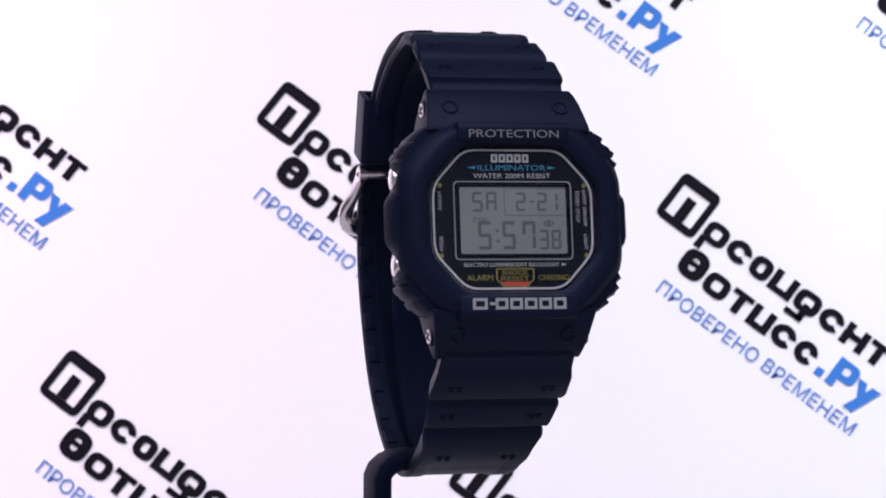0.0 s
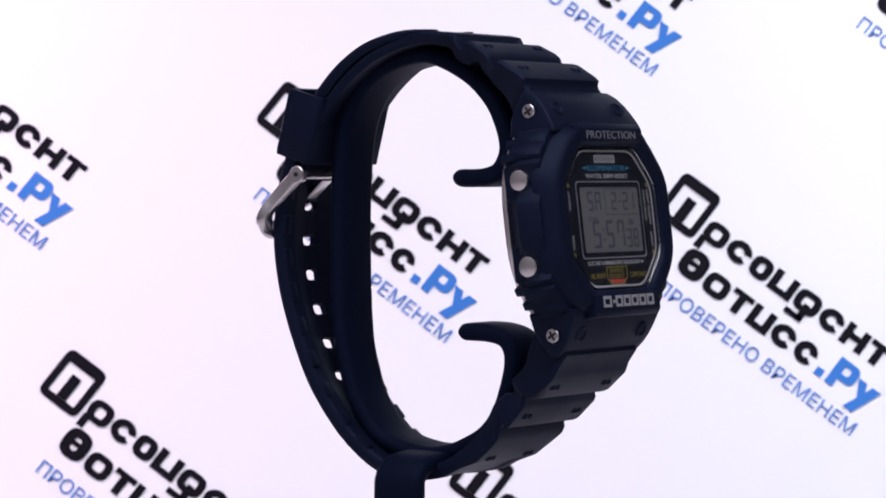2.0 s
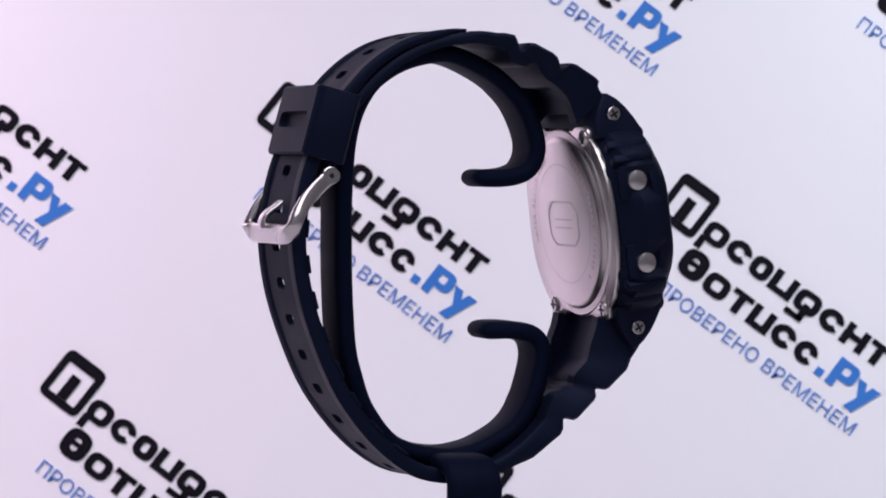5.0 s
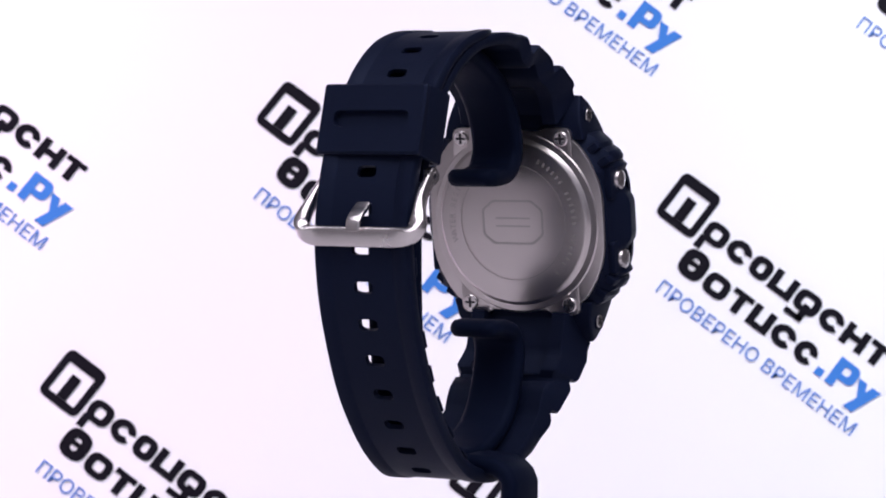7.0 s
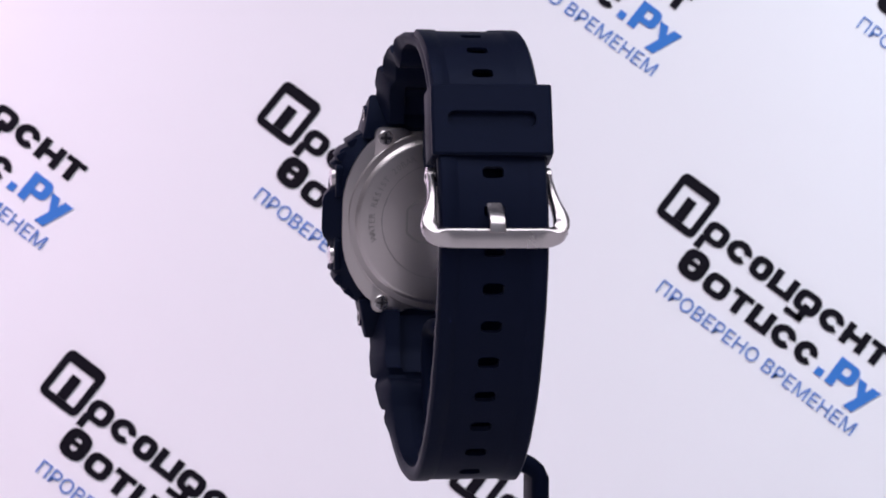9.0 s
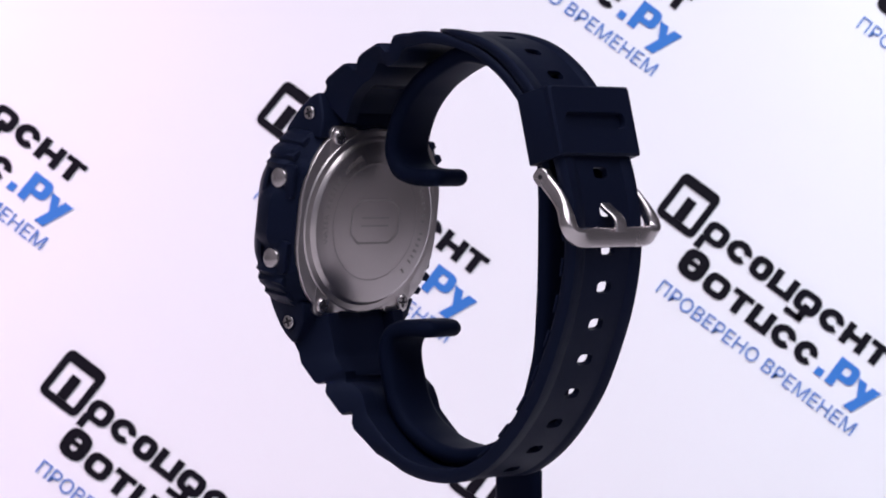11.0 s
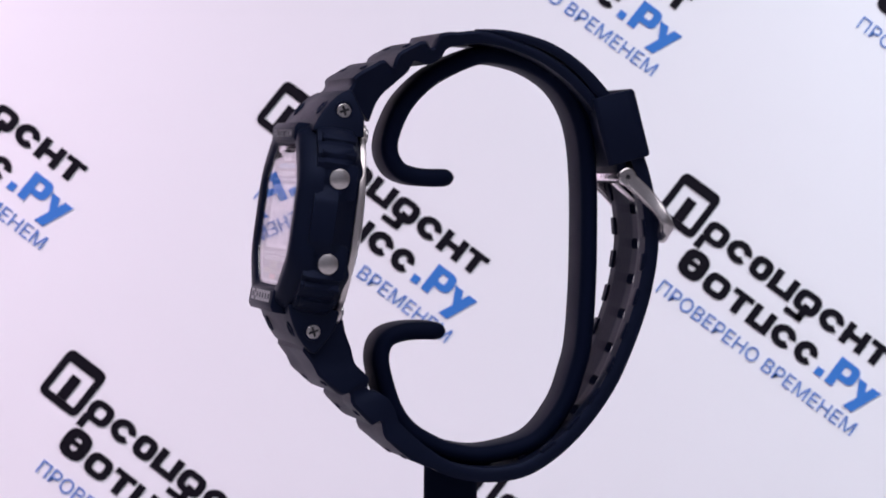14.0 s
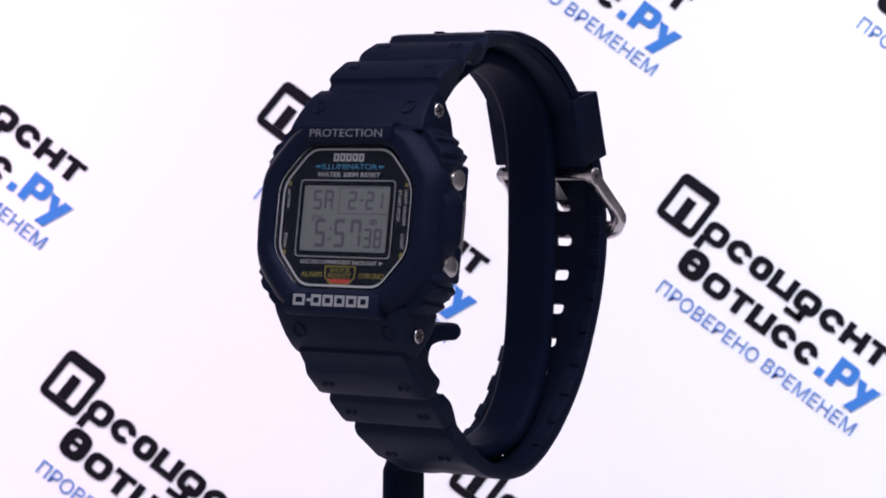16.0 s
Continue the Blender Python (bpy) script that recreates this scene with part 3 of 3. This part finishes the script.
def strap_mesh(stations, holes=()):
    """Sections along the strap: outer point, inner point, half width, depth of the sunk middle; holes: indexes of rows left open."""
    bm = bmesh.new()
    rows = []
    for o, i, hw, g in stations:
        o, i = Vector((0, *o)), Vector((0, *i))
        n = (i - o)
        th = n.length
        n.normalize()
        e = min(0.55, th * 0.3)
        cols = [-hw + e * 0.8, -hw * 0.70, -hw * 0.70 + 0.35, -hw * 0.70 + 0.7, -1.85, -1.1, 1.1, 1.85, hw * 0.70 - 0.7, hw * 0.70 - 0.35, hw * 0.70, hw - e * 0.8]
        outer = [bm.verts.new(o + Vector((x, 0, 0)) + n * (g if 1 < k < 10 else 0)) for k, x in enumerate(cols)]
        wide = -1.7 * min(1, max(0, (hw - 10.2) / 1.6))
        slim = min(1.15, th * 0.45) if holes else 0
        hollow = 2.4 if hw > 11.8 and th > 5.5 else 0
        inner = [bm.verts.new(i - n * (hollow if hollow and 1 < k < 10 else slim if 3 < k < 8 else 0) + Vector((x * (1 + wide / hw), 0, 0))) for k, x in enumerate(cols)]
        left = [bm.verts.new(o + n * e + Vector((-hw, 0, 0))), bm.verts.new(i - n * e + Vector((-hw - wide, 0, 0)))]
        right = [bm.verts.new(o + n * e + Vector((hw, 0, 0))), bm.verts.new(i - n * e + Vector((hw + wide, 0, 0)))]
        rows.append(outer + right + inner[::-1] + left[::-1])
    m = len(rows[0])
    last = 12
    for r in [k for k in holes if holes[k]]:
        for a, b in ((r, r - 1), (r + 1, r + 2)):
            for c in (5, 6, 19, 20):
                v = rows[a][c]
                v.co += (rows[b][c].co - v.co) * 0.6
                v.co.x *= 1.42
    for r in range(len(rows) - 1):
        p, q = rows[r], rows[r + 1]
        for k in range(m):
            open_here = False
            if r in holes:
                wide = holes[r]
                op = {5} if not wide else {4, 5, 6}
                oi = {14 + (10 - c) for c in op}
                open_here = k in op or k in oi
            if not open_here:
                bm.faces.new((p[k], p[(k + 1) % m], q[(k + 1) % m], q[k]))
    bm.faces.new(rows[0])
    bm.faces.new(rows[-1])
    # walls of the holes: join the open rims of both faces
    rim = [e for e in bm.edges if len(e.link_faces) == 1]
    if rim:
        for e in list(rim):
            a, b = e.verts
            ra = [(r, row.index(a)) for r, row in enumerate(rows) if a in row][0]
            rb = [(r, row.index(b)) for r, row in enumerate(rows) if b in row][0]
            if ra[1] < last and rb[1] < last:
                c, d = rows[ra[0]][14 + 11 - ra[1]], rows[rb[0]][14 + 11 - rb[1]]
                bm.faces.new((a, b, d, c))
    return bm


def make_long_strap():
    head = [((-30.2, -19.0), (-23.4, -17.3), 11.9, 0), ((-30.9, -22.6), (-23.0, -19.4), 11.9, 0), ((-30.0, -23.8), (-21.9, -22.4), 12.0, 0), ((-29.2, -24.9), (-21.6, -23.8), 12.0, 0),
            ((-28.7, -26.0), (-21.3, -24.8), 12.2, 0), ((-28.3, -26.8), (-20.9, -25.4), 12.3, 0), ((-24.7, -30.0), (-18.9, -27.3), 12.5, 0), ((-23.9, -30.4), (-18.6, -27.9), 12.2, 0),
            ((-22.7, -29.9), (-18.8, -28.7), 11.8, 0), ((-22.3, -30.4), (-18.9, -29.3), 11.7, 0), ((-22.3, -31.6), (-18.5, -29.9), 12.0, 0), ((-21.9, -32.3), (-17.3, -29.8), 12.0, 0),
            ((-19.0, -35.3), (-15.0, -31.3), 11.6, 0), ((-18.2, -35.8), (-14.5, -32.1), 11.4, 0), ((-16.9, -35.2), (-13.9, -33.3), 10.9, 0), ((-16.4, -35.7), (-13.6, -34.2), 10.8, 0),
            ((-16.3, -37.2), (-13.2, -35.4), 11.1, 0), ((-15.8, -38.3), (-12.6, -36.0), 11.0, 0), ((-13.5, -40.3), (-10.8, -37.7), 10.4, 0), ((-10.8, -42.4), (-8.6, -39.6), 10.2, 0.05)]
    line = [(-10.6, -41.8), (-4.2, -45.2), (2.1, -46.5), (7.7, -46.3), (12.1, -45.0), (17.2, -41.7), (22.3, -36.7), (27.3, -29.7), (31.2, -21.1), (33.8, -13.1),
            (35.1, -5.1), (34.9, 1.0), (33.8, 7.0), (32.1, 12.3), (29.6, 17.6), (26.0, 22.7), (21.4, 27.6), (16.2, 31.2), (11.2, 33.1), (6.1, 34.1), (1.5, 34.3)]
    at, length = curve([(0, y, z) for y, z in line])
    best = min(range(int(length * 10)), key=lambda k: (at(k / 10) - Vector((0, 34.2, -17.2))).length) / 10 - 0.85
    centers = [best + 6.75 * k for k in range(-5, 11) if 14 < best + 6.75 * k < length - 3]
    cuts = {round(4.0 + 1.6 * k, 3): None for k in range(int((length - 4) / 1.6))}
    for c in centers:
        cuts = {s: v for s, v in cuts.items() if abs(s - c) > 1.5}
        for d, v in ((-1.05, False), (-0.55, True), (0.55, False), (1.05, None)):
            cuts[c + d] = v
    keys = sorted(cuts) + [length]
    stations, holes = list(head), {}
    for s in keys:
        p = at(s)
        d = (at(s + 0.05) - at(s - 0.05)).normalized()
        n = Vector((1, 0, 0)).cross(d)
        th = 2.6 if s < 95 else 2.6 - min(1, (s - 95) / 25) * 1.0
        th = min(th, 0.5 + max(0, length - s) * 0.14)
        hw = 10.3 - min(1, s / 25) * 0.9
        tip = length - s
        if tip < 5:
            hw *= 0.72 + 0.28 * (max(tip, 0) / 5) ** 0.5
        q = p - n * th
        if (q - Vector((0, 5, -5))).length > (p - Vector((0, 5, -5))).length:
            q = p + n * th
        if s in cuts and cuts[s] is not None:
            holes[len(stations)] = cuts[s]
        stations.append(((p.y, p.z), (q.y, q.z), hw, 0.28))
    strap = part("long_strap", swung(strap_mesh(stations, holes)), RUBBER, watch, "black resin strap with a row of oval holes", smooth=40)
    # raised pads on the inner face
    for c in [best + 6.75 * k + 3.37 for k in range(-5, 4)]:
        p = at(c)
        d = (at(c + 0.05) - at(c - 0.05)).normalized()
        n = Vector((1, 0, 0)).cross(d)
        if n.dot(Vector((0, 5, -5)) - p) < 0:
            n = -n
        base = Matrix.Translation(p + n * 2.55) @ Matrix((Vector((1, 0, 0)), d, n)).transposed().to_4x4()
        for x0, x1 in ((-9.35, -7.4), (7.4, 9.35)):
            part("tread_pad", swung(box(x0, x1, -1.6, 1.6, -0.1, 0.45, 0.15), base), RUBBER, strap)
    return strap


def make_short_strap():
    st = [((-23.4, 22.6), (-18.9, 17.6), 12.0, 0), ((-22.5, 23.7), (-18.3, 19.3), 12.0, 0), ((-22.2, 24.4), (-17.7, 20.8), 12.0, 0), ((-22.3, 25.2), (-17.0, 22.0), 12.3, 0),
          ((-21.6, 25.9), (-16.3, 22.8), 12.4, 0), ((-17.6, 28.2), (-14.4, 24.4), 12.5, 0), ((-16.6, 28.4), (-13.9, 24.8), 12.2, 0), ((-15.7, 27.4), (-13.2, 25.3), 11.8, 0),
          ((-15.0, 27.3), (-12.6, 25.8), 11.7, 0), ((-14.6, 28.7), (-11.8, 26.6), 11.9, 0), ((-14.2, 29.5), (-11.3, 27.6), 11.9, 0), ((-13.3, 30.2), (-10.9, 28.4), 11.9, 0),
          ((-10.0, 31.8), (-9.6, 28.2), 11.6, 0), ((-9.0, 31.9), (-8.9, 27.7), 11.4, 0), ((-8.1, 30.8), (-7.9, 27.8), 11.0, 0), ((-7.3, 30.8), (-6.8, 28.3), 10.9, 0),
          ((-6.8, 32.2), (-5.8, 29.0), 11.1, 0), ((-6.3, 33.2), (-5.1, 30.4), 11.0, 0), ((-4.5, 33.6), (-4.0, 31.0), 10.6, 0)]
    line = [(-4.4, 33.2), (-1.0, 33.8), (3.0, 33.6), (9.4, 31.9), (14.8, 29.4), (19.7, 25.8), (24.1, 21.0), (27.0, 15.9), (28.8, 10.7), (29.3, 7.2)]
    at, length = curve([(0, y, z) for y, z in line])
    for k in range(1, 31):
        s = length * k / 30
        p = at(s)
        d = (at(s + 0.05) - at(s - 0.05)).normalized()
        n = Vector((1, 0, 0)).cross(d)
        if n.dot(Vector((0, 2, 0)) - p) < 0:
            n = -n
        th = 2.5 - 0.7 * min(1, s / 12)
        q = p + n * th
        st.append(((p.y, p.z), (q.y, q.z), 11.0 - 1.7 * min(1, s / 12), 0))
    return part("short_strap", swung(strap_mesh(st)), RUBBER, watch, "black ribbed resin strap that carries the buckle", smooth=40)


make_long_strap()
make_short_strap()


def strap_dimples():
    """Pairs of small dots near both ends of the raised links."""
    spots = [((-19.6, 27.15), 28, 8.4), ((-11.7, 31.05), 25, 8.0), ((-26.5, -28.5), 138, 8.4), ((-20.5, -33.85), 134, 8.0), ((-11.5, -41.9), 140, 6.0)]
    for (y, z), ang, x in spots:
        for sx in (-1, 1):
            for dx in (-0.75, 0.75):
                dot = loft([ring(0.66, -0.05, 14), ring(0.56, 0.16, 14), ring(0.46, 0.16, 14), ring(0.32, -0.02, 14), ring(0.05, -0.03, 14)], cap0=False)
                part("dimple", dot, RUBBER, watch, at=Matrix.Translation((x * sx + dx, y, z)) @ Matrix.Rotation(radians(ang), 4, "X"))


strap_dimples()


def make_keeper():
    """A sleeve round both straps, with a long slot in its outer face. Its own axes: across, along, outwards."""
    up = Vector((0, -3.1, 11.7)).normalized()
    out = Vector((1, 0, 0)).cross(up)
    if out.y < 0:
        out = -out
    m = Matrix.Translation((0, 31.9, 18.0)) @ Matrix.Rotation(radians(-2.6), 4, "Z") @ Matrix((Vector((1, 0, 0)), up, out)).transposed().to_4x4()
    L, W = 6.25, 10.4
    rim = rounded([(-W, -L), (W, -L), (W, L), (-W, L)], 0.5)
    rim1 = rounded([(-W + 0.4, -L + 0.4), (W - 0.4, -L + 0.4), (W - 0.4, L - 0.4), (-W + 0.4, L - 0.4)], 0.5)
    slot = rounded([(-7.6, -1.45), (7.6, -1.45), (7.6, 1.45), (-7.6, 1.45)], 1.4)
    low = [(x * 0.985, y * 0.8) for x, y in slot]
    plate = [loft([[(x, y, -1.5) for x, y in rim], [(x, y, -0.4) for x, y in rim], [(x, y, 0) for x, y in rim1], [(x, y, 0) for x, y in slot],
                   [(x, y, -1.1) for x, y in low]])]
    B = W + 0.3
    cut = [(-W, -1.3), (-B, -7.4), (-B + 0.6, -8.0), (B - 0.6, -8.0), (B, -7.4), (W, -1.3), (W - 1.2, -1.3), (B - 1.2, -7.0), (-B + 1.2, -7.0), (-W + 1.2, -1.3)]
    sides = [bevel(loft([[(x, -L, z) for x, z in cut], [(x, L, z) for x, z in cut]]), 0.2)]
    part("keeper", swung(merge(*plate, *sides), m), RUBBER, watch, "black resin strap keeper with a long slot")


make_keeper()


def make_buckle():
    half = [(10.1, 28.4, 8.3), (10.2, 30.2, 6.7), (10.4, 32.0, 5.0), (10.8, 33.7, 3.1), (11.3, 34.9, 1.3), (11.4, 35.5, -0.2), (10.7, 35.9, -1.5), (8.8, 36.1, -2.1), (4, 36.2, -2.2), (0, 36.2, -2.2)]
    path = half + [(-x, y, z) for x, y, z in reversed(half[:-1])]
    wides = [(0, 0.64, 0.77)] * 4 + [(0, 0.55, 0.84)] * 2 + [(0, 0.1, 0.99)] * 7 + [(0, 0.55, 0.84)] * 2 + [(0, 0.64, 0.77)] * 4

    def swell(f):
        e = min(f, 1 - f) * 2
        bar = min(1.0, max(0.0, (e - 0.48) / 0.14))
        return (0.80 + 0.22 * bar - 0.12 * math.exp(-((e - 0.40) / 0.14) ** 2), 1 + 0.9 * math.exp(-((e - 0.47) / 0.13) ** 2))
    frame_ob = part("buckle", swung(sweep(path, wides, 3.5, 1.4, swell, 0.7, 0.4)), STEEL, watch, "polished steel pin buckle")
    for sx in (-1, 1):
        m = Matrix.Translation((10.95 * sx, 28.6, 8.1)) @ Matrix.Rotation(radians(90 * sx), 4, "Y")
        part("rivet", swung(lathe([(1.6, -1.5), (1.6, -0.25), (1.42, -0.1), (0.1, -0.05)], 28), m), STEEL, frame_ob)
        part("pin_end", swung(lathe([(0.45, -0.3), (0.45, 0.02), (0.1, 0.03)], 12), m), DARKSLOT, frame_ob)
    tongue = [(0, 29.5, 7.2), (0, 32.6, 4.5), (0, 34.9, 2.6), (0, 36.5, 1.5), (0, 37.4, 0.3), (0, 37.6, -1.2)]
    part("buckle_tongue", swung(sweep(tongue, [(1, 0, 0), (1, 0, 0)], 2.8, 0.9, None, 0.6, 0.35)), STEEL, frame_ob)
    bar = lathe([(0.1, -10.9), (1.0, -10.9), (1.0, 10.9), (0.1, 10.9)], 16)
    part("buckle_pin", swung(bar, Matrix.Translation((0, 28.0, 8.1)) @ Matrix.Rotation(radians(90), 4, "Y")), STEEL, frame_ob)


make_buckle()


# ---- the turning of stand and watch ----
def motions():
    drift = ((0, -0.35), (2, -0.2), (4.2, -0.18), (6.3, -0.15), (7.5, 0.15), (8.6, 0.6), (9.2, 0.4), (11.3, -0.03), (13, 0.31), (14.5, -0.24), (16, 0.17))
    rows = []
    for k in range(33):
        t = k / 2
        a = 16.916 + 19.1016 * t + float(np.interp(t, [d[0] for d in drift], [d[1] for d in drift]))
        rows.append((t, a))
    walk(watch, [(t, pose(0, 0, 0, 0, 0, a)) for t, a in rows])
    walk(stand, [(t, pose(0, 0, TABLE_Z, 0, 0, a)) for t, a in rows])


motions()
